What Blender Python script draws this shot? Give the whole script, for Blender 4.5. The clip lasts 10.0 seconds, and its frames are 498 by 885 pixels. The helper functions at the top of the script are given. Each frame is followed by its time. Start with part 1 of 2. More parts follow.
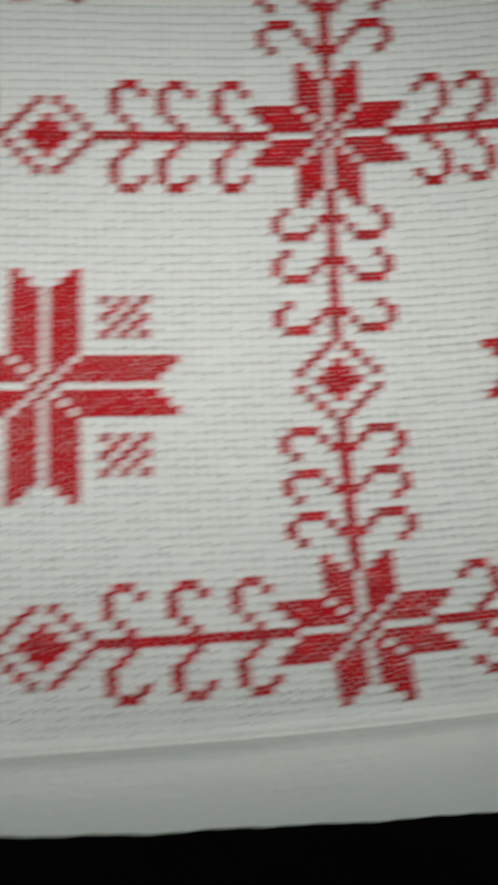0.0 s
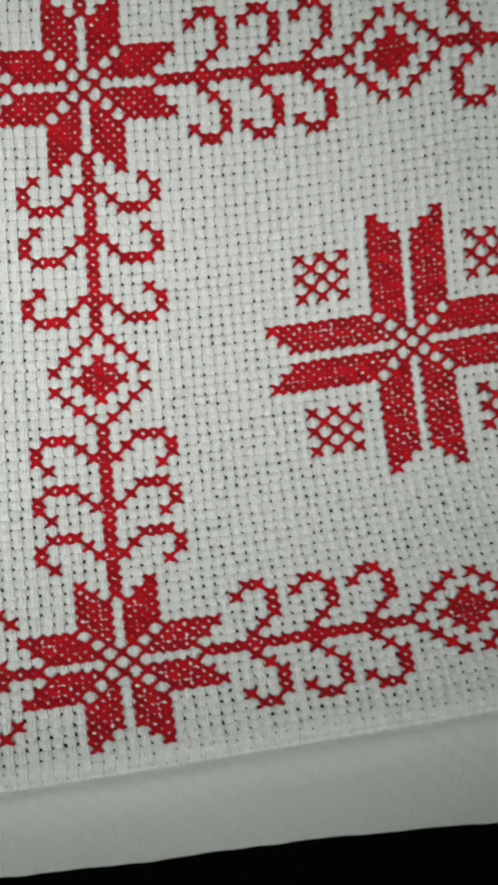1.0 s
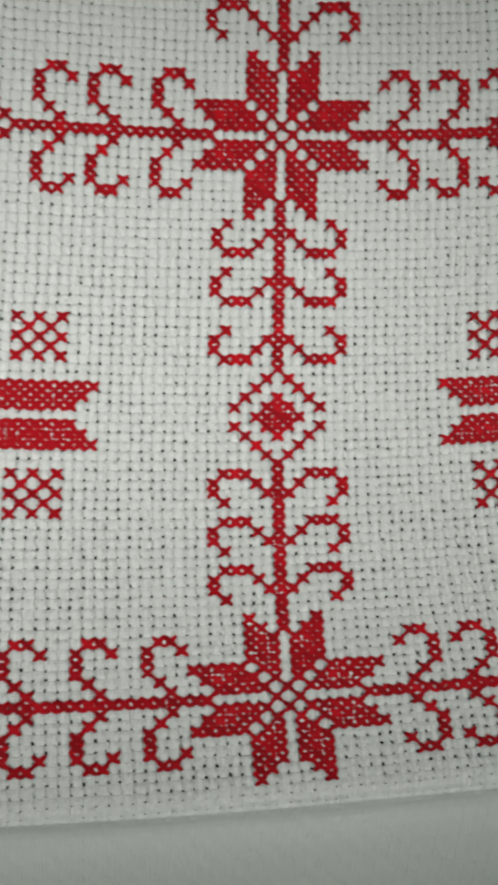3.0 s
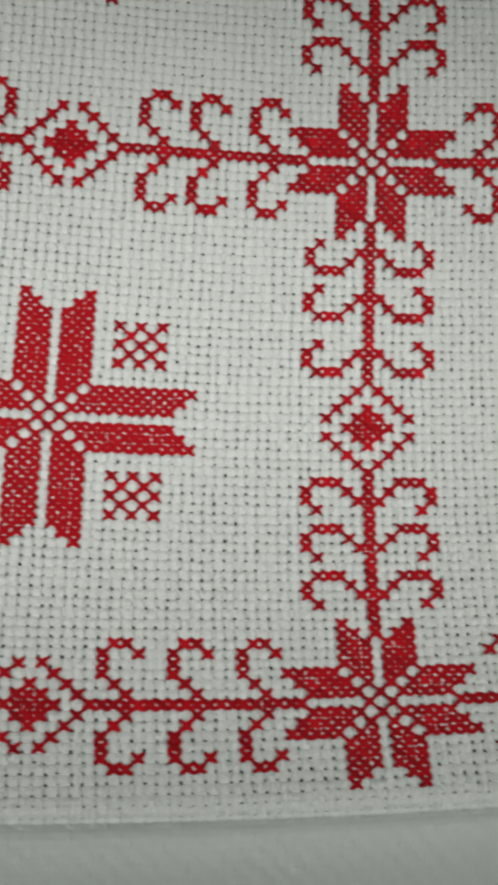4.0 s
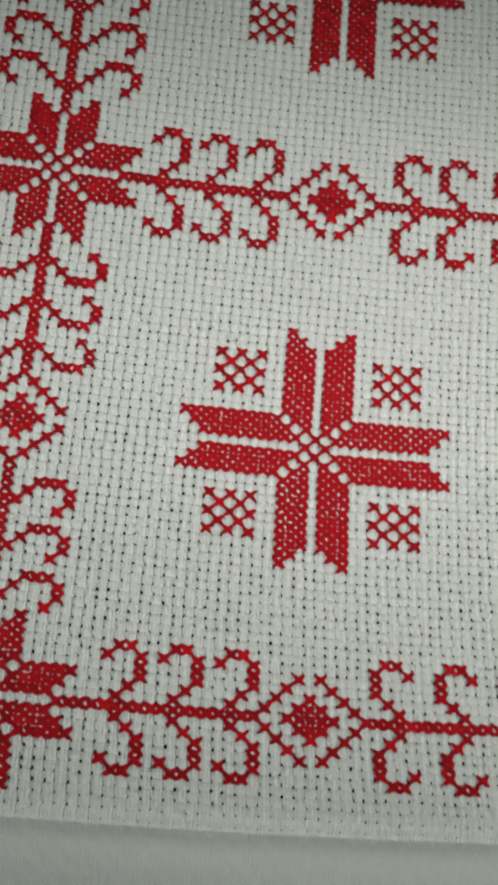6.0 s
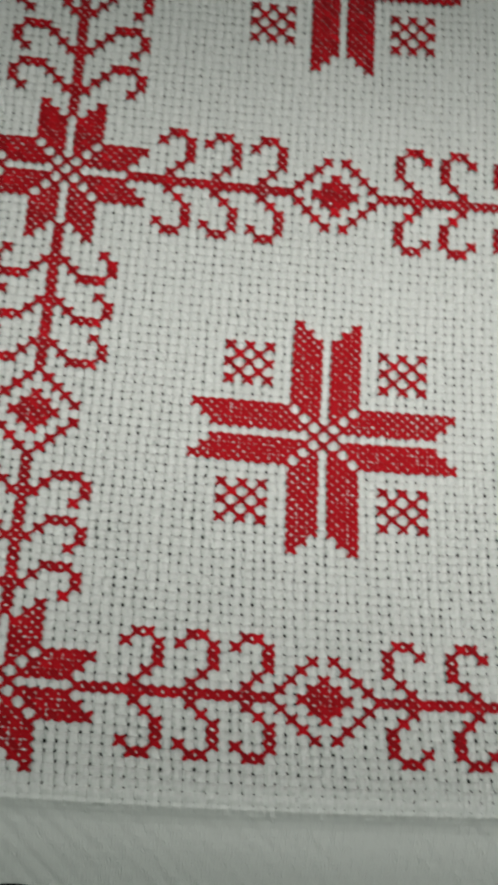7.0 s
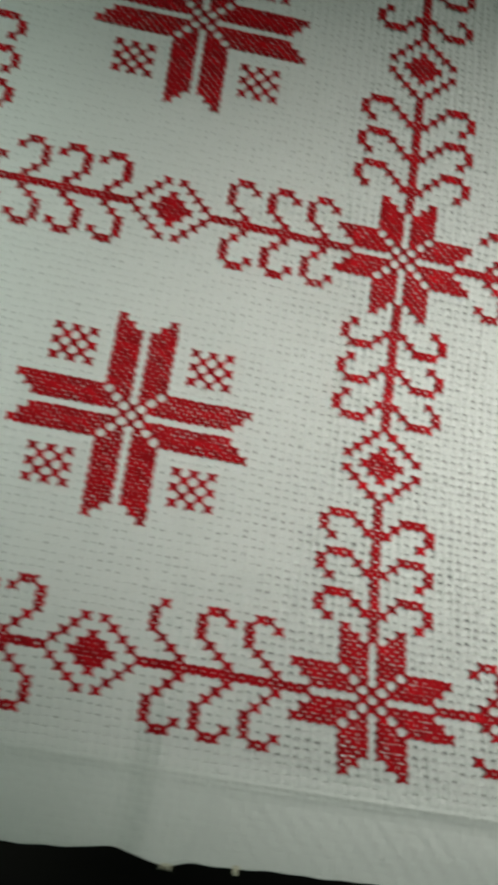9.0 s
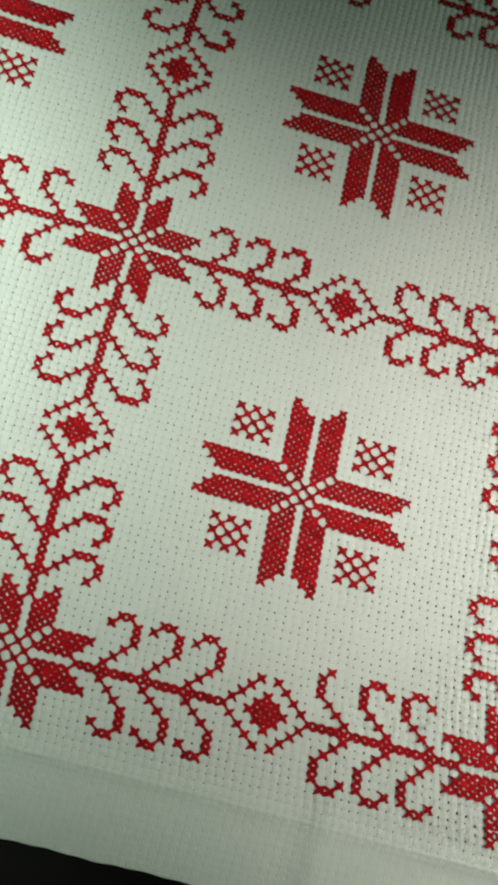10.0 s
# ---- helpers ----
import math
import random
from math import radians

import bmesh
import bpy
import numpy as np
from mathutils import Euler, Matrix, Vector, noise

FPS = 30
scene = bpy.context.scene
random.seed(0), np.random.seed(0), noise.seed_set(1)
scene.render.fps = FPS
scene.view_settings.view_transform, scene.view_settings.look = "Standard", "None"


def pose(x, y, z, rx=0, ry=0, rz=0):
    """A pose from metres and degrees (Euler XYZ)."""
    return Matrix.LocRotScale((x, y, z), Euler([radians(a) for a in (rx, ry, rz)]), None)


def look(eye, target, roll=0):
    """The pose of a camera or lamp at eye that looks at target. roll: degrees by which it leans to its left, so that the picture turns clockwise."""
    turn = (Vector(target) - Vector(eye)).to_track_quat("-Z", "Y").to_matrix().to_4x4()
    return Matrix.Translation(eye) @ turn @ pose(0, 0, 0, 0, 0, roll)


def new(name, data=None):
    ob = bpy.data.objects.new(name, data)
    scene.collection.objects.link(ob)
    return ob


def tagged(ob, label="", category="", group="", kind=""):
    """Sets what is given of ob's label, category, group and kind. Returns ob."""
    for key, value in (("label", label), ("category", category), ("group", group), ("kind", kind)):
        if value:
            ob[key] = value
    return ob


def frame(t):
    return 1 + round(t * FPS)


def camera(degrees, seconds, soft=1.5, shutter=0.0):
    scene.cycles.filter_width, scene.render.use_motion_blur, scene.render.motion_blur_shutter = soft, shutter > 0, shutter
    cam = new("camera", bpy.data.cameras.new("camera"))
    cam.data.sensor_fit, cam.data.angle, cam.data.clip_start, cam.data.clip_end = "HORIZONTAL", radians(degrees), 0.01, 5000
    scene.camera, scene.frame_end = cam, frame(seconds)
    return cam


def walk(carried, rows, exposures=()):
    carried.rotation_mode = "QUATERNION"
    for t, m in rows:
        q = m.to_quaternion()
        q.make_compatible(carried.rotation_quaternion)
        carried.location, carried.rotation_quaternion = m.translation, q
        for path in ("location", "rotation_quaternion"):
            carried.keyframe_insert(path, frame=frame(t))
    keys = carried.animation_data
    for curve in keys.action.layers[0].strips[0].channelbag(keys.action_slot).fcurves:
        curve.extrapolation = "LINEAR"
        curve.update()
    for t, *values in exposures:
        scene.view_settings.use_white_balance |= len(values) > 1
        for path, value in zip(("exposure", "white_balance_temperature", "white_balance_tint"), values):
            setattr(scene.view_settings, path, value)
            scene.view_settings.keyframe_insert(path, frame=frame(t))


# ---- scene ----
cam = camera(32.67, 10.0, soft=3.7, shutter=0.8)
PATH = [
    (0.0, pose(-0.0433, 0.0140, 0.1885, 10.30, -5.22, -1.23)),
    (0.5, pose(-0.0097, 0.0313, 0.1824, 8.07, -8.41, -3.04)),
    (1.0, pose(0.0053, 0.0377, 0.1732, 4.02, -6.73, -2.84)),
    (1.5, pose(0.0019, 0.0386, 0.1691, 4.32, -6.29, -1.13)),
    (2.0, pose(-0.0087, 0.0378, 0.1701, 4.57, -7.35, 0.01)),
    (2.5, pose(-0.0227, 0.0384, 0.1726, 5.38, -6.84, 1.01)),
    (2.7, pose(-0.0254, 0.0403, 0.1730, 5.40, -6.84, 1.10)),
    (3.8, pose(-0.0427, 0.0261, 0.1755, 9.98, -5.96, 2.62)),
    (4.0, pose(-0.0458, 0.0259, 0.1753, 10.11, -5.78, 2.54)),
    (4.5, pose(-0.0665, 0.0251, 0.1779, 10.77, -5.36, 3.08)),
    (5.0, pose(-0.0871, 0.0205, 0.1790, 13.94, -4.54, 5.19)),
    (5.5, pose(-0.0969, 0.0181, 0.1794, 14.26, -4.44, 5.92)),
    (6.8, pose(-0.0934, 0.0083, 0.1830, 14.38, -3.87, 3.19)),
    (7.0, pose(-0.0960, 0.0093, 0.1838, 14.75, -3.45, 3.98)),
    (7.5, pose(-0.1093, 0.0071, 0.1881, 15.73, -4.13, 5.10)),
    (8.0, pose(-0.1381, 0.0030, 0.1905, 15.83, -5.43, 7.74)),
    (8.5, pose(-0.1670, -0.0035, 0.1950, 17.53, -6.68, 8.76)),
    (9.0, pose(-0.1867, -0.0073, 0.2021, 17.86, -7.31, 8.67)),
    (9.5, pose(-0.2163, -0.0080, 0.2131, 18.72, -6.91, 12.75)),
    (10.0, pose(-0.2312, -0.0090, 0.2198, 19.12, -8.18, 13.82)),
]
walk(cam, PATH, [(0.0, -0.90, 6450, 8), (2.5, -0.95, 6450, 8), (4.0, -1.02, 6450, 8), (5.5, -1.02, 6500, 7), (7.5, -0.96, 6500, 7), (8.5, -0.86, 6550, 5.5), (9.0, -0.70, 6600, 4), (10.0, -0.31, 6900, 1.5)])

# ---- world and light ----
world = bpy.data.worlds.new("room_air")
scene.world = world
world.use_nodes = True
world.node_tree.nodes["Background"].inputs["Color"].default_value = (0.75, 1.0, 0.8, 1)
world.node_tree.nodes["Background"].inputs["Strength"].default_value = 0.03


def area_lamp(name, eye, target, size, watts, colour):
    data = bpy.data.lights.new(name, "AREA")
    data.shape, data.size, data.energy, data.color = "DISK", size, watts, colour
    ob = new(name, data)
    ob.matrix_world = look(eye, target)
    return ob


# Added green fill from an unseen source, to tint the hem and dim edges.
area_lamp("green_fill_light", (-0.4, -0.7, 1.8), (-0.1, 0.06, 0.0), 0.5, 3.5, (0.34, 1.0, 0.60))
area_lamp("room_lamp", (0.62, 0.36, 0.62), (-0.06, 0.06, 0.0), 0.10, 2.1, (1.0, 0.955, 0.95))
# Added narrow-cone strip in place of vignetting: a bright pool along the middle rows.
pool_strip = area_lamp("pool_strip_light", (-0.045, 0.01, 0.60), (-0.045, 0.075, 0.0), 0.05, 0.37, (1.0, 0.95, 0.93))
pool_strip.data.shape, pool_strip.data.size, pool_strip.data.size_y, pool_strip.data.spread = "RECTANGLE", 0.30, 0.03, radians(31)
# Another added strip: lifts the far left, leaving a dimmer band beside the pool.
side = area_lamp("left_fill_strip", (-0.435, 0.07, 0.60), (-0.435, 0.08, 0.0), 0.05, 0.60, (0.9, 1.0, 0.93))
side.data.shape, side.data.size, side.data.size_y, side.data.spread = "RECTANGLE", 0.18, 0.03, radians(36)


# ---- materials ----
class Nodes:
    """A node material with a few short ways to add nodes."""

    def __init__(self, name):
        self.mat = bpy.data.materials.new(name)
        self.mat.use_nodes = True
        self.tree = self.mat.node_tree
        self.shader = self.tree.nodes["Principled BSDF"]

    def add(self, kind, **inputs):
        node = self.tree.nodes.new(kind)
        for key, value in inputs.items():
            self.put(node.inputs[int(key[1:]) if key[0] == "i" and key[1:].isdigit() else key.replace("_", " ")], value)
        return node

    def put(self, socket, value):
        if isinstance(value, bpy.types.NodeSocket):
            self.tree.links.new(value, socket)
        else:
            socket.default_value = value

    def math(self, operation, a, b=0.0):
        node = self.add("ShaderNodeMath", i0=a, i1=b)
        node.operation = operation
        return node.outputs[0]

    def mix(self, factor, a, b):
        node = self.tree.nodes.new("ShaderNodeMix")
        node.data_type = "RGBA"
        self.put(node.inputs[0], factor)
        self.put(node.inputs[6], a)
        self.put(node.inputs[7], b)
        return node.outputs[2]

    def noise(self, vector, scale, detail=3.0):
        return self.add("ShaderNodeTexNoise", Vector=vector, Scale=scale, Detail=detail).outputs["Fac"]

    def bump(self, height, distance, strength=1.0):
        node = self.add("ShaderNodeBump", Height=height, Distance=distance, Strength=strength)
        self.put(self.shader.inputs["Normal"], node.outputs[0])

    def set(self, **inputs):
        for key, value in inputs.items():
            self.put(self.shader.inputs[key.replace("_", " ")], value)
        return self.mat


def linen_material():
    n = Nodes("off_white_cotton_weave")
    uv = n.add("ShaderNodeTexCoord").outputs["UV"]
    place = n.add("ShaderNodeTexCoord").outputs["Object"]
    parts = n.add("ShaderNodeSeparateXYZ", Vector=uv)
    u, v = parts.outputs[0], parts.outputs[1]
    turn = 2 * math.pi
    bundled = n.math("MINIMUM", n.math("MAXIMUM", n.math("DIVIDE", n.math("SUBTRACT", v, CREASE - 1.0), 2.5), 0.0), 1.0)
    warp = n.math("SINE", n.math("MULTIPLY", u, turn * 4))
    weft = n.math("SINE", n.math("MULTIPLY", v, turn * 4))
    # warp threads lie on top in every other cell
    over = n.math("SINE", n.math("MULTIPLY", n.math("ADD", u, v), turn * 0.5))
    upper = n.math("MULTIPLY", warp, n.math("ADD", n.math("MULTIPLY", over, 0.25), 0.75))
    lower = n.math("MULTIPLY", weft, n.math("SUBTRACT", 0.36, n.math("MULTIPLY", over, 0.2)))
    # the grooves between the bundles of threads
    groove = 0.0
    for along, deep in ((u, 3.6), (v, 1.5)):
        near = n.math("DIVIDE", n.math("SINE", n.math("MULTIPLY", along, math.pi)), 0.42)
        groove = n.math("ADD", groove, n.math("MULTIPLY", n.math("EXPONENT", n.math("MULTIPLY", n.math("MULTIPLY", near, near), -1.0)), deep))
    lower = n.math("MULTIPLY", lower, n.math("ADD", n.math("MULTIPLY", bundled, 0.8), 0.2))
    fuzz = n.noise(place, 2600.0, 4.0)
    slub = n.noise(uv, 0.9, 3.0)
    height = n.math("ADD", n.math("ADD", upper, lower), n.math("ADD", n.math("MULTIPLY", fuzz, 1.6), slub))
    # no bundles in the fine hem, and flatter ones in the close-woven end of the cloth
    flatter = n.math("MINIMUM", n.math("MAXIMUM", n.math("DIVIDE", n.math("ADD", u, 88.0), 24.0), 0.5), 1.0)
    height = n.math("SUBTRACT", height, n.math("MULTIPLY", groove, n.math("MULTIPLY", bundled, flatter)))
    n.bump(height, 0.00011, 1.0)
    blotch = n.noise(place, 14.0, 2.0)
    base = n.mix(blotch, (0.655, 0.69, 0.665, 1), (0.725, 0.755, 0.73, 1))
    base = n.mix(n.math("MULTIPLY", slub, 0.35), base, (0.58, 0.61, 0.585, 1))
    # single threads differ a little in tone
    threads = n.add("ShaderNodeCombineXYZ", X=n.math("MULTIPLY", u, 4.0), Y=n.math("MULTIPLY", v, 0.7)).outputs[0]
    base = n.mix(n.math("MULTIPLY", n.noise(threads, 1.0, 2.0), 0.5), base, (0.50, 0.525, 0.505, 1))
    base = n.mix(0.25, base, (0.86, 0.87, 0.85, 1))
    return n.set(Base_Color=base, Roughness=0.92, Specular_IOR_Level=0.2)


def floss_material():
    n = Nodes("red_cotton_floss")
    uv = n.add("ShaderNodeTexCoord").outputs["UV"]
    place = n.add("ShaderNodeTexCoord").outputs["Object"]
    parts = n.add("ShaderNodeSeparateXYZ", Vector=uv)
    strand = n.math("SINE", n.math("MULTIPLY", n.math("ADD", parts.outputs[1], n.math("MULTIPLY", parts.outputs[0], 0.25)), 2 * math.pi * 3))
    island = n.add("ShaderNodeNewGeometry").outputs["Random Per Island"]
    fuzz = n.noise(place, 3000.0, 3.0)
    n.bump(n.math("ADD", strand, n.math("MULTIPLY", fuzz, 1.5)), 0.00010, 1.0)
    dye = n.mix(island, (0.27, 0.002, 0.006, 1), (0.60, 0.004, 0.012, 1))
    dye = n.mix(n.math("MULTIPLY", n.noise(place, 40.0, 2.0), 0.5), dye, (0.34, 0.003, 0.009, 1))
    return n.set(Base_Color=dye, Roughness=0.7, Specular_IOR_Level=0.2)


def plain_material(name, dark, light, scale, rough):
    n = Nodes(name)
    place = n.add("ShaderNodeTexCoord").outputs["Object"]
    grain = n.noise(place, scale, 5.0)
    n.bump(grain, 0.0005, 0.4)
    return n.set(Base_Color=n.mix(grain, dark, light), Roughness=rough, Specular_IOR_Level=0.15)


CREASE = -9.5
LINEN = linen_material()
FLOSS = floss_material()
BLACK = plain_material("black_table_felt", (0.0012, 0.0012, 0.0012, 1), (0.003, 0.0026, 0.003, 1), 220.0, 0.95)
BOARDS = plain_material("dark_floor", (0.006, 0.005, 0.005, 1), (0.012, 0.010, 0.009, 1), 9.0, 0.8)
TUFT = plain_material("pale_sewing_thread", (0.55, 0.52, 0.40, 1), (0.66, 0.63, 0.5, 1), 900.0, 0.9)


def part(name, bm, material, parent=None, label=""):
    mesh = bpy.data.meshes.new(name)
    bm.to_mesh(mesh)
    bm.free()
    mesh.materials.append(material)
    ob = new(name, mesh)
    ob.parent = parent
    return tagged(ob, label)


# ---- the table and the floor under it ----
def box(name, material, low, high, label, category, bevel=0.0):
    bm = bmesh.new()
    bmesh.ops.create_cube(bm, size=1)
    for vert in bm.verts:
        vert.co = [(a + b) / 2 + c * (b - a) for a, b, c in zip(low, high, vert.co)]
    if bevel:
        bmesh.ops.bevel(bm, geom=bm.edges[:], offset=bevel, segments=2, affect="EDGES")
    return tagged(part(name, bm, material), label, category)


TABLE_TOP = -0.004
tagged(box("floor", BOARDS, (-0.9, -0.6, -0.83), (0.6, 0.8, -0.75), "dark floor under the table", "floor"), kind="structure")

table = tagged(new("table"), "low table covered in matt black felt", "table")
for name, low, high in (("tabletop", (-0.42, -0.019, TABLE_TOP - 0.03), (0.18, 0.36, TABLE_TOP)),
                        ("leg", (-0.40, 0.0, -0.75), (-0.35, 0.05, TABLE_TOP - 0.03)), ("leg", (0.11, 0.0, -0.75), (0.16, 0.05, TABLE_TOP - 0.03)),
                        ("leg", (-0.40, 0.29, -0.75), (-0.35, 0.34, TABLE_TOP - 0.03)), ("leg", (0.11, 0.29, -0.75), (0.16, 0.34, TABLE_TOP - 0.03))):
    piece = box(name, BLACK, low, high, "", "", 0.004)
    piece.parent = table

# ---- the cloth's counted weave: columns and rows of cells ----
CELL_X, CELL_Y = 0.0023, 0.0021
BEND_Z = [-0.49, 0.30, 10.54, -3.11, -2.95, -2.89, 6.12, 0.08, -5.69, -3.09, 3.29, -4.37, 4.70, -2.29, 6.33]
BEND_X = [-1.89, -0.11, 1.19, -2.02, -4.16, -0.07, 0.55, 1.15, -4.18, -1.02]
BEND_Y = [-0.20, -1.28, 4.59, -0.43, -0.78, 0.14, 2.52, 5.69, 0.27, 4.60]
SLOPE = radians(27)
# how far the turned hem hangs below its seam, in metres, along the columns
HEM_AT = (-150, -125, -112, -100, -92, -84, -76, -40, -20, -12, -4, 4, 10, 20, 32, 50)
HEM_DROP = (0.0262, 0.0269, 0.0263, 0.0257, 0.0257, 0.0248, 0.0240, 0.0230, 0.0259, 0.0267, 0.0283, 0.0293, 0.0299, 0.0327, 0.0363, 0.0378)
RUN = np.linspace(0, 0.05, 251)
BOW = np.clip(RUN / 0.004, 0, 1) * (SLOPE + radians(24) * np.exp(-((RUN - 0.0045) / 0.0038) ** 2))
RUN_Y = np.concatenate([[0], np.cumsum(np.cos(BOW[1:]) * 0.0002)])
RUN_Z = np.concatenate([[0], np.cumsum(np.sin(BOW[1:]) * 0.0002)])


def poly(c, u, v, order):
    k, total = 0, 0.0
    for i in range(order + 1):
        for j in range(order + 1 - i):
            total = total + c[k] * u ** i * v ** j
            k += 1
    return total * 0.001


def surface(col, row, height=0.0):
    """Where a point of the cloth lies, with its soft sag; col and row in cells, height in metres."""
    col, row = np.asarray(col, float), np.asarray(row, float)
    u = (np.clip(col, -128, 36) + 44) / 80
    v = (np.clip(row, -9, 94) - 40) / 50
    hang = np.clip((CREASE - row) * CELL_Y, 0, 0.05)
    x = col * CELL_X + poly(BEND_X, u, v, 3)
    # the cloth is pulled wider along the hem beside the outer star
    x = x + 0.0032 * np.clip((col - 5) / 25, 0, 1.4) * np.exp(-(np.maximum(row, 0) / 11) ** 2)
    y = np.maximum(row, CREASE) * CELL_Y + poly(BEND_Y, u, v, 3) - np.interp(hang, RUN, RUN_Y)
    z = poly(BEND_Z, u, v, 4) - np.interp(hang, RUN, RUN_Z) * (1 - 0.45 * np.clip((-50 - col) / 30, 0, 1))
    # the seam of the hem pulls a groove, with a soft roll below it
    h = CREASE - 0.6 - row + 0.5 * np.sin(col * 0.07)
    pull = 1 - 0.65 * np.clip((-48 - col) / 20, 0, 1)
    z = z - 0.0004 * pull * np.exp(-((h - 1) / 3.0) ** 2) + 0.0003 * pull * np.exp(-((h - 6) / 3.0) ** 2)
    # an ironed fold that runs up from the hem, and the loose cloth's faint waves
    fold = 0.65 * np.clip((2 - row) / 14, 0, 1) + 0.3 * np.clip((60 - row) / 30, 0, 1)
    z = z + 0.0012 * np.exp(-((col + 79 - 0.05 * row) / 1.6) ** 2) * fold
    z = z - 0.0008 * np.exp(-((col + 82.5 - 0.05 * row) / 1.8) ** 2) * fold
    z = z + 0.0003 * np.sin(col * 0.19 + 0.05 * row) * np.sin(row * 0.16 + 1.0)
    return np.stack([x, y, z + height], -1)


def hem_drop(col):
    drop = np.interp(col, HEM_AT, HEM_DROP) + 0.0002 * np.sin(col * 0.23) + 0.00015 * np.sin(col * 0.61 + 1)
    return drop - 0.0016 * np.exp(-((col + 83) / 2.5) ** 2) + 0.0014 * np.exp(-((col + 77.5) / 1.6) ** 2)


def mesh_from_grid(name, points, faces, uvs, material):
    mesh = bpy.data.meshes.new(name)
    mesh.vertices.add(len(points))
    mesh.vertices.foreach_set("co", points.astype(np.float32).ravel())
    mesh.loops.add(faces.size)
    mesh.loops.foreach_set("vertex_index", faces.astype(np.int32).ravel())
    mesh.polygons.add(len(faces))
    mesh.polygons.foreach_set("loop_start", np.arange(0, faces.size, faces.shape[1], dtype=np.int32))
    mesh.polygons.foreach_set("use_smooth", np.ones(len(faces), dtype=bool))
    layer = mesh.uv_layers.new(name="weave")
    layer.data.foreach_set("uv", uvs[faces.ravel()].astype(np.float32).ravel())
    mesh.update(calc_edges=True)
    mesh.materials.append(material)
    return mesh


def cloth_mesh():
    rng = np.random.default_rng(5)
    sub = 5
    c0, c1, r0, r1 = -150, 46, -26, 124
    nc, nr = (c1 - c0) * sub, (r1 - r0) * sub
    ci, ri = np.meshgrid(np.arange(nc + 1), np.arange(nr + 1))
    col, row = c0 + (ci - 0.5) / sub, r0 + (ri - 0.5) / sub
    fc, fr = col - np.floor(col), row - np.floor(row)
    dome = (1 - np.abs(2 * fc - 1) ** 3) * (1 - np.abs(2 * fr - 1) ** 3)
    cell_noise = rng.uniform(-1, 1, (r1 - r0 + 2, c1 - c0 + 2))
    tone = cell_noise[np.clip(np.floor(row).astype(int) - r0 + 1, 0, None), np.clip(np.floor(col).astype(int) - c0 + 1, 0, None)]
    warp = np.abs(2 * fc - 1)
    hemmed = np.clip((CREASE + 0.5 - row) / 2.5, 0, 1)
    weft = np.abs(2 * fr - 1)
    side = rng.uniform(0.7, 1.2, cell_noise.shape)
    deep = side[np.clip(np.round(row).astype(int) - r0, 0, None), np.clip(np.round(col).astype(int) - c0, 0, None)]
    # under the stitches the drawn-up threads fill the gaps between cells
    full = np.zeros((r1 - r0 + 4, c1 - c0 + 4), bool)
    for c, r in STITCHED:
        if c0 <= c < c1 and r0 <= r < r1:
            full[r - r0 + 2, c - c0 + 2] = True
    cell_c, cell_r = np.floor(col).astype(int) - c0 + 2, np.floor(row).astype(int) - r0 + 2
    beside = np.where(fc > 0.5, 1, -1)
    above = np.where(fr > 0.5, 1, -1)
    here = full[cell_r, cell_c]
    shut_c, shut_r = here & full[cell_r, cell_c + beside], here & full[cell_r + above, cell_c]
    gap_c, gap_r = (warp > 0.7) & ~shut_c, (weft > 0.7) & ~shut_r
    loose = (1 - 0.3 * np.clip((row - 22) / 45, 0, 1)) * (1 - 0.5 * np.clip((-62 - col) / 22, 0, 1))
    woven = 0.00034 * loose ** 1.4 * dome * (1 + 0.35 * tone) - 0.00078 * deep * loose * gap_c - 0.00048 * deep * loose * gap_r + 0.00014 * ((shut_c & (weft < 0.7) & (warp > 0.7)) | (shut_r & (warp < 0.7) & (weft > 0.7)))
    ribbed = 0.00017 * (1 - warp ** 2) * (1 + 0.5 * tone) + 0.00004 * dome - 0.00004 * deep * (weft > 0.7)
    height = woven * (1 - hemmed) + ribbed * hemmed + rng.normal(0, 0.000016, woven.shape)
    # holes at the cell corners: open, slanted or nearly shut
    near_c, near_r = np.round(col), np.round(row)
    at_corner = (np.abs(col - near_c) < 0.15) & (np.abs(row - near_r) < 0.15)
    corner = ((near_r - r0 + 1).astype(int), (near_c - c0 + 1).astype(int))
    shape = (r1 - r0 + 3, c1 - c0 + 3)
    wide, tall = rng.uniform(0.55, 1.15, shape)[corner], rng.uniform(0.75, 1.75, shape)[corner]
    slant, off_c, off_r = rng.normal(0, 0.18, shape)[corner], rng.normal(0, 0.06, shape)[corner], rng.normal(0, 0.06, shape)[corner]
    # the threads lie closer away from the hem, and some holes are drawn nearly shut
    near_hem = (1 - 0.55 * np.clip((-7 - near_r) / 3, 0, 1)) * (1 - 0.22 * np.clip((near_r - 22) / 45, 0, 1)) * (1 - 0.3 * np.clip((-62 - near_c) / 22, 0, 1))
    near_hem = near_hem * np.where(rng.uniform(0, 1, shape)[corner] < 0.15, 0.5, 1.1)
    dc, dr = (col - near_c) * near_hem, (row - near_r) * near_hem
    col2 = np.where(at_corner, near_c + off_c + dc * wide + dr * slant, col)
    row2 = np.where(at_corner, near_r + off_r + dr * tall + dc * slant, row)
    height = np.where(at_corner & (hemmed < 0.5), height + 0.00018, height)
    drop = hem_drop(col)
    row2 = np.maximum(row2, 0.5 + CREASE - drop / CELL_Y + 0.01 * (row - r0))
    points = surface(col2 - 0.5, row2 - 0.5, height).reshape(-1, 3)
    stride = nc + 1
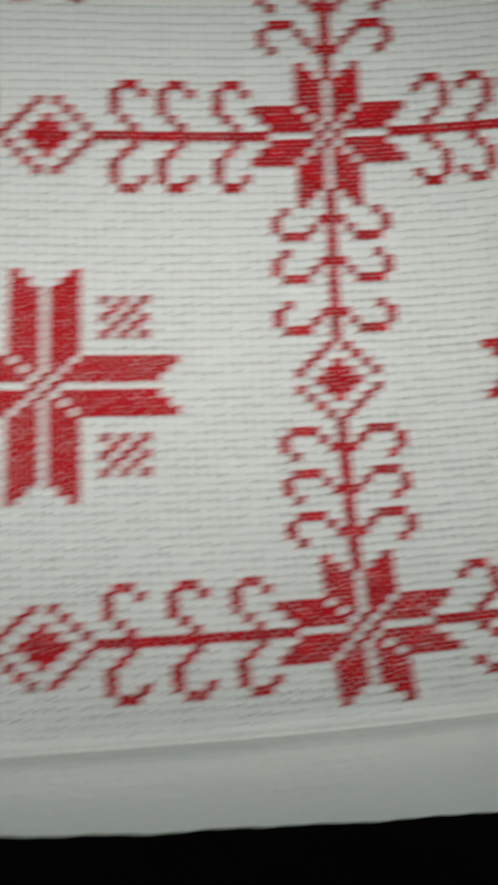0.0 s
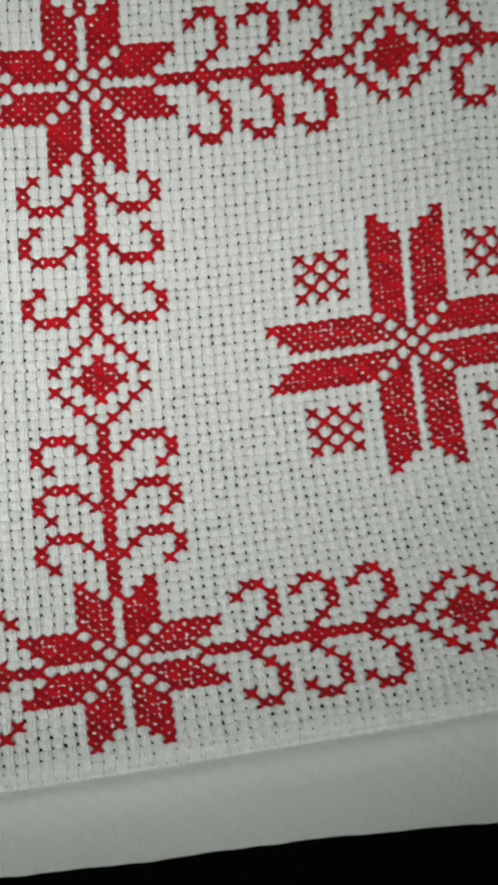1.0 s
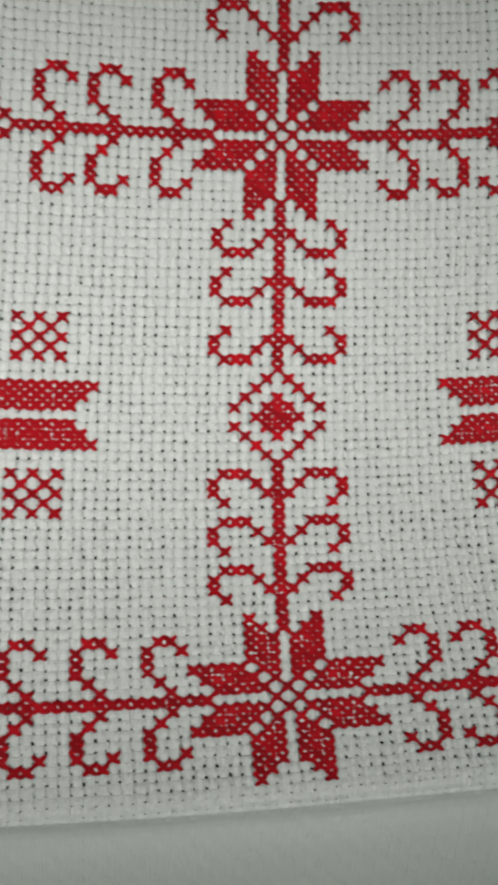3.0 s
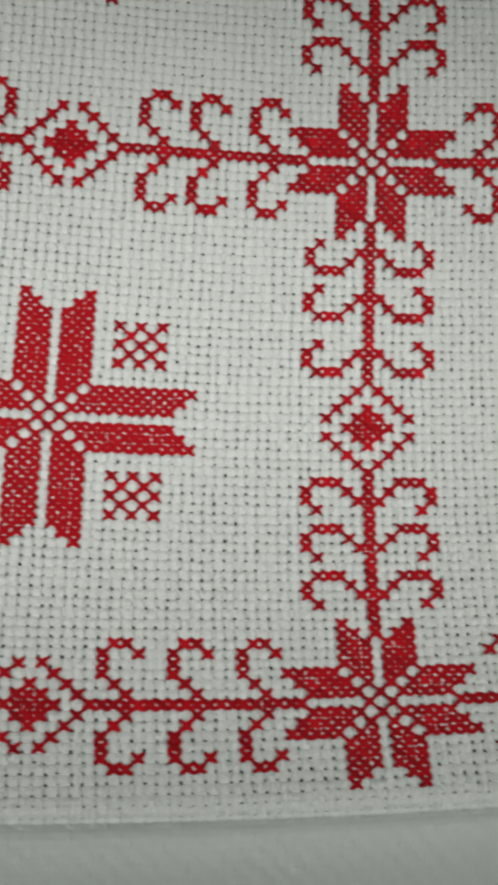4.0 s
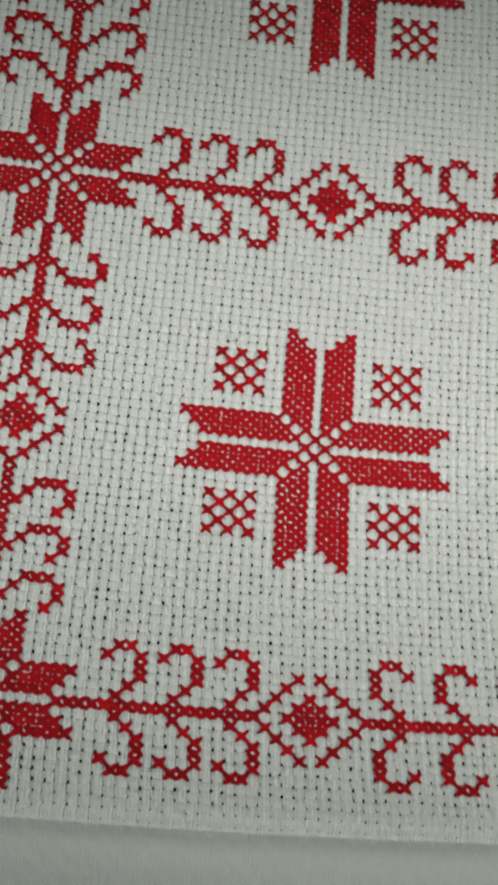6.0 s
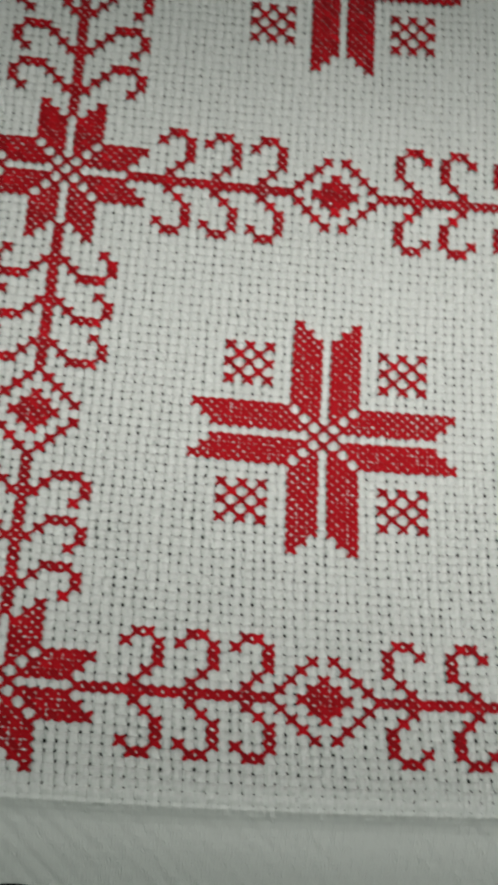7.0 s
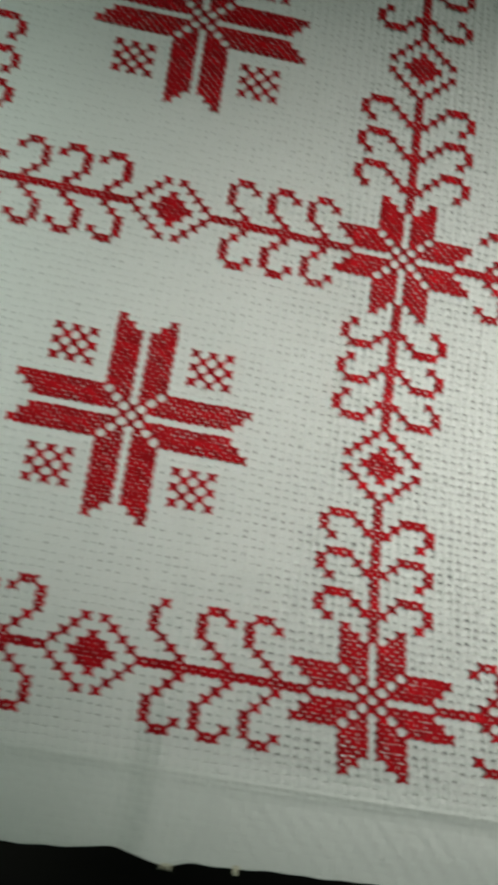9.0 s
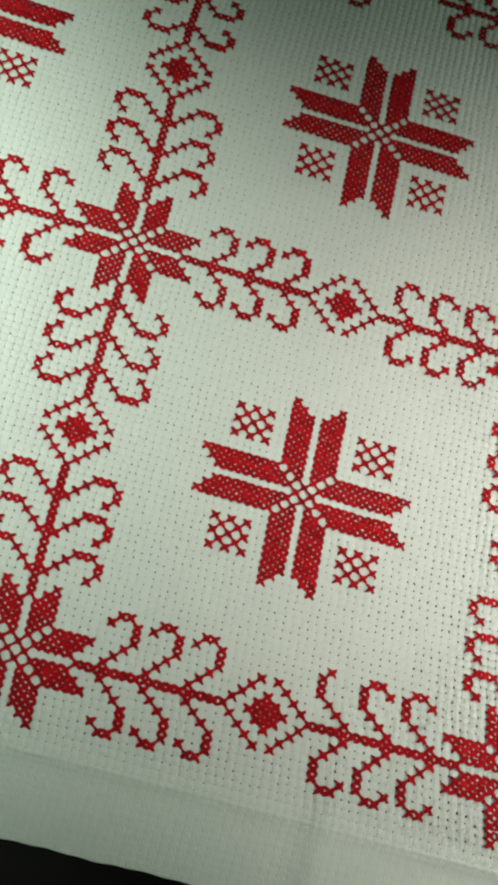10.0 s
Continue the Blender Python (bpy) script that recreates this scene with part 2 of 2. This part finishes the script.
    a = (np.arange(nr)[:, None] * stride + np.arange(nc)[None, :])
    faces = np.stack([a, a + 1, a + 1 + stride, a + stride], -1)
    hole = (np.arange(nr)[:, None] % sub == 0) & (np.arange(nc)[None, :] % sub == 0)
    hem = (r0 + np.arange(nr) / sub < CREASE - 0.5)[:, None]
    faces = faces[~(hole & ~hem)]
    uvs = np.stack([col, np.where(row < CREASE, CREASE + 0.8 * (row - CREASE), row)], -1).reshape(-1, 2)
    return mesh_from_grid("weave", points, faces, uvs, LINEN)


STITCHED = set()
cloth = tagged(new("embroidered_cloth", bpy.data.meshes.new("weave")), "off-white counted-weave cotton cloth with red cross-stitch, lying on black felt", "tablecloth")


# ---- the rolled hem edge and its loose ends ----
def tube(line, radius, sides, material, name, parent, label):
    """A tapered tube along a line of points."""
    bm = bmesh.new()
    rings = []
    for i, p in enumerate(line):
        d = (line[min(i + 1, len(line) - 1)] - line[max(i - 1, 0)]).normalized()
        a = d.orthogonal().normalized()
        c = d.cross(a)
        r = radius[i]
        rings.append([bm.verts.new(p + r * (math.cos(t) * a + math.sin(t) * c)) for t in (2 * math.pi * k / sides for k in range(sides))])
    for one, two in zip(rings, rings[1:]):
        for k in range(sides):
            bm.faces.new((one[k], one[(k + 1) % sides], two[(k + 1) % sides], two[k])).smooth = True
    bm.faces.new(rings[0][::-1])
    bm.faces.new(rings[-1])
    return part(name, bm, material, parent, label)


def hem_roll():
    cols = np.arange(-150, 45.6, 0.5)
    turns = np.linspace(0, 2 * math.pi, 9)
    edge = surface(cols, CREASE - hem_drop(cols) / CELL_Y + 0.1)
    swell = 0.00042 + 0.00008 * np.sin(cols * 1.7) + 0.00006 * np.sin(cols * 0.6 + 2)
    y = edge[:, 1:2] + swell[:, None] * np.cos(turns)
    z = edge[:, 2:3] - 0.0003 + swell[:, None] * np.sin(turns)
    x = np.broadcast_to(edge[:, 0:1], y.shape)
    points = np.stack([x, y, z], -1).reshape(-1, 3)
    a = np.arange(len(cols) - 1)[:, None] * 9 + np.arange(8)[None, :]
    faces = np.stack([a, a + 9, a + 10, a + 1], -1).reshape(-1, 4)
    uvs = np.stack(np.broadcast_arrays(cols[:, None], turns[None, :] * 0.3), -1).reshape(-1, 2)
    ob = new("hem_roll", mesh_from_grid("hem_roll", points, faces, uvs, LINEN))
    ob.parent = cloth
    return ob


hem_roll()


def loose_end(col, count, length, thick, name, label):
    rng = random.Random(int(-col * 10))
    start = Vector(surface(col, CREASE - float(hem_drop(col)) / CELL_Y + 0.2).tolist())
    for _ in range(count):
        p = start + Vector((rng.uniform(-1, 1) * 0.0012 * (count > 1), 0, 0))
        way = Vector((rng.uniform(-0.7, 0.7), -1, rng.uniform(-0.3, 0.5))).normalized()
        line = []
        for _ in range(7):
            line.append(p.copy())
            way = (way + Vector((rng.uniform(-0.4, 0.4), rng.uniform(-0.2, 0.2), rng.uniform(-0.4, 0.3)))).normalized()
            p = p + way * length / 6 * rng.uniform(0.7, 1.1)
        tube(line, [thick * (1 - 0.07 * i) for i in range(7)], 6, TUFT, name, cloth, label)


loose_end(-77.5, 16, 0.0018, 0.00012, "frayed_thread", "pale frayed thread at the hem")
loose_end(-70.5, 1, 0.0022, 0.0008, "thread_end", "pale knotted thread end under the hem")

# ---- stitches ----
def stitch_arrays(col, row, rng, crowd, thick):
    """Two crossed, arched strands over one cell; the second lies over the first. crowd: the share of neighbours stitched; thick: how full the floss is."""
    rings, sides = 6, 5
    all_pts, all_uv, all_faces = [], [], []
    lift = rng.uniform(0.9, 1.15)
    for k, (sx, sy) in enumerate(((1, 1), (1, -1))):
        along = np.linspace(-0.53, 0.53, rings)
        wide = (0.122 + 0.082 * crowd + (0.16 - 0.06 * crowd) * np.clip(np.cos(along * math.pi * 0.94), 0, 1) ** (1.2 - 0.5 * crowd)) * rng.uniform(0.85, 1.15) * thick
        across = np.linspace(-1, 1, sides)
        jit = rng.uniform(-0.05, 0.05, 2)
        ca, cb = along[:, None], across[None, :] * wide[:, None]
        bow = 0.06 * rng.uniform(-1, 1) * np.cos(ca * math.pi)
        x = col + sx * ca - sy * (cb + bow) * 0.72 + jit[0]
        y = row + sy * ca + sx * (cb + bow) * 0.72 + jit[1]
        arch = np.clip(np.cos(ca * math.pi * 0.94), 0, 1) ** 0.6
        top = np.sqrt(np.clip(1 - (across[None, :] * 0.95) ** 2, 0, 1))
        h = 0.00002 + arch * (0.00026 + 0.00016 * k) * lift + 0.00024 * top * (0.5 + 0.5 * arch)
        all_pts.append(surface(x + 0.5, y + 0.5, h).reshape(-1, 3))
        all_uv.append(np.stack([np.broadcast_to(ca, x.shape), np.broadcast_to(across[None, :] * 0.5 + 0.5, x.shape)], -1).reshape(-1, 2))
        a = np.arange(rings - 1)[:, None] * sides + np.arange(sides - 1)[None, :]
        f = np.stack([a, a + sides, a + sides + 1, a + 1], -1).reshape(-1, 4)
        all_faces.append(f + k * rings * sides)
    return np.concatenate(all_pts), np.concatenate(all_uv), np.concatenate(all_faces)


STITCH_RNG = np.random.default_rng(11)


def stitches(name, cells, parent, label="", thick=None):
    """One mesh of crosses over the given cells, a part of the cloth or of a motif."""
    pts, uvs, faces, base = [], [], [], 0
    thick = thick or STITCH_RNG.uniform(0.93, 1.07)
    STITCHED.update(cells)
    for c, r in sorted(set(cells)):
        beside = sum((c + a, r + b) in STITCHED for a, b in ((1, 0), (-1, 0), (0, 1), (0, -1))) / 4
        p, q, f = stitch_arrays(c - 0.5, r - 0.5, STITCH_RNG, beside, thick)
        pts.append(p), uvs.append(q), faces.append(f + base)
        base += len(p)
    ob = new(name, mesh_from_grid(name, np.concatenate(pts), np.concatenate(faces), np.concatenate(uvs), FLOSS))
    ob.parent = parent
    return tagged(ob, label, kind="stuff" if len(pts) > 1 else "")


def petals(c, r, tip):
    """Eight slanted petals round a cell, as lists of cells; tip: how far their points reach."""
    made = []
    for sx in (1, -1):
        for sy in (1, -1):
            cells = [(a, k) for k in (1, 2, 3) for a in range(k + 1, tip - 3 + k + 1)]
            made.append([(c + sx * a, r + sy * k) for a, k in cells])
            made.append([(c + sx * k, r + sy * a) for a, k in cells])
    return made


def flower(name, c, r, tip, label, singly=False):
    centre = [(c + 1, r), (c - 1, r), (c, r + 1), (c, r - 1)]
    motif = stitches(name, centre, cloth, label)
    if singly:
        for cells in petals(c, r, tip):
            STITCHED.update(cells)
            thick = STITCH_RNG.uniform(0.93, 1.02)
            for cell in cells:
                stitches("cross_stitch", [cell], motif, thick=thick)
    else:
        for cells in petals(c, r, tip):
            stitches("petal", cells, motif)
    return motif


def checker(c, r):
    stitches("checker_square", [(c + i, r + j) for i in range(-2, 3) for j in range(-2, 3) if (i + j) % 2 == 0], cloth, "small red checkered square of cross-stitch")


def diamond(c, r):
    ring = [(c + sx * i, r + sy * (5 - i)) for i in range(1, 5) for sx in (1, -1) for sy in (1, -1)]
    motif = stitches("diamond_motif", ring, cloth, "red outlined diamond of cross-stitch")
    stitches("diamond_centre", [(c + i, r + j) for i in range(-2, 3) for j in range(-2, 3) if abs(i) + abs(j) <= 2], motif)


# away from the stem, along the stem towards the diamond
SCROLL = [(1, 0), (2, 1), (3, 2), (4, 2), (5, 2), (6, 1), (6, 0), (5, -1)]
TALL_SCROLL = [(1, 0), (2, 1), (3, 2), (4, 3), (5, 3), (6, 3), (7, 2), (7, 1), (6, 0)]
CUT_SCROLL = [(1, 0), (2, 1), (3, 2), (4, 3), (5, 3), (6, 3), (7, 2)]


def vine(c, r, dx, dy, joints, length, shape=SCROLL, odd=None, start=7):
    """A stem from the star at (c, r) towards (dx, dy) with paired scrolls at its joints; length: to the diamond's middle."""
    motif = stitches("vine", [(c + dx * k, r + dy * k) for k in range(start, length - 4)], cloth, "red cross-stitch vine with paired scrolls")
    for j in joints:
        for side in (1, -1):
            form = odd if odd and (j, side) == (joints[-1], 1) else shape
            stitches("scroll", [(c + dx * (j + a) + abs(dy) * side * d, r + dy * (j + a) + abs(dx) * side * d) for d, a in form], motif)


STARS = (0, -59, -117)
for c in STARS:
    for r in (0, 58):
        flower("star_motif", c, r, 8, "red eight-petalled star of cross-stitch")
CROSSES = [(29, 29), (-30, 29), (-88, 29), (-30, 87), (-88, 87), (-146, 87), (-146, 29), (29, 87)]
for c, r in CROSSES:
    flower("cross_motif", c, r, 13, "large red cross-shaped star of cross-stitch", singly=(c, r) == (-30, 29))
    for i in (-8, 8):
        for j in (-8, 8):
            checker(c + i, r + j)
for c in (29, -30, -88):
    for r in (0, 58):
        diamond(c, r)
diamond(-146, 58)
for c in STARS:
    diamond(c, 29)
    diamond(c, 87)

# upright vines, each stitched by hand with its own spacing
UP = {0: (11, 16, 21), -59: (10, 15, 20), -117: (10, 15, 20)}
DOWN = {0: (10, 15, 21), -59: (11, 16, 21), -117: (10, 15, 20)}
for c in STARS:
    vine(c, 0, 0, 1, UP[c], 29, TALL_SCROLL if c == -117 else SCROLL)
    vine(c, 58, 0, -1, DOWN[c], 29, TALL_SCROLL if c == -117 else SCROLL)
    vine(c, 58, 0, 1, (10, 15, 20), 29, TALL_SCROLL)
    vine(c, 116, 0, -1, (10, 15, 21), 29)
# level vines: towards the right, then towards the left of each star
vine(0, 58, 1, 0, (11, 16, 21), 29)
vine(0, 0, 1, 0, (11, 16, 21), 29)
vine(0, 58, -1, 0, (10, 16, 21), 30)
vine(0, 0, -1, 0, (10, 16, 22), 30)
vine(-59, 58, 1, 0, (11, 16, 21), 29)
vine(-59, 0, 1, 0, (12, 17, 22), 29)
vine(-59, 58, -1, 0, (10, 15, 20), 29)
vine(-59, 0, -1, 0, (10, 15, 20), 29, TALL_SCROLL, CUT_SCROLL)
vine(-117, 58, 1, 0, (11, 16, 21), 29)
vine(-117, 0, 1, 0, (10, 15, 20), 29, TALL_SCROLL)
vine(-117, 58, -1, 0, (10, 16, 21), 29, TALL_SCROLL)
vine(58, 58, -1, 0, (21,), 29, start=15)
vine(58, 0, -1, 0, (21,), 29, start=15)
vine(-59, 116, -1, 0, (10, 15, 20), 29)
vine(-117, 116, 1, 0, (11, 16, 21), 29)

cloth.data = cloth_mesh()
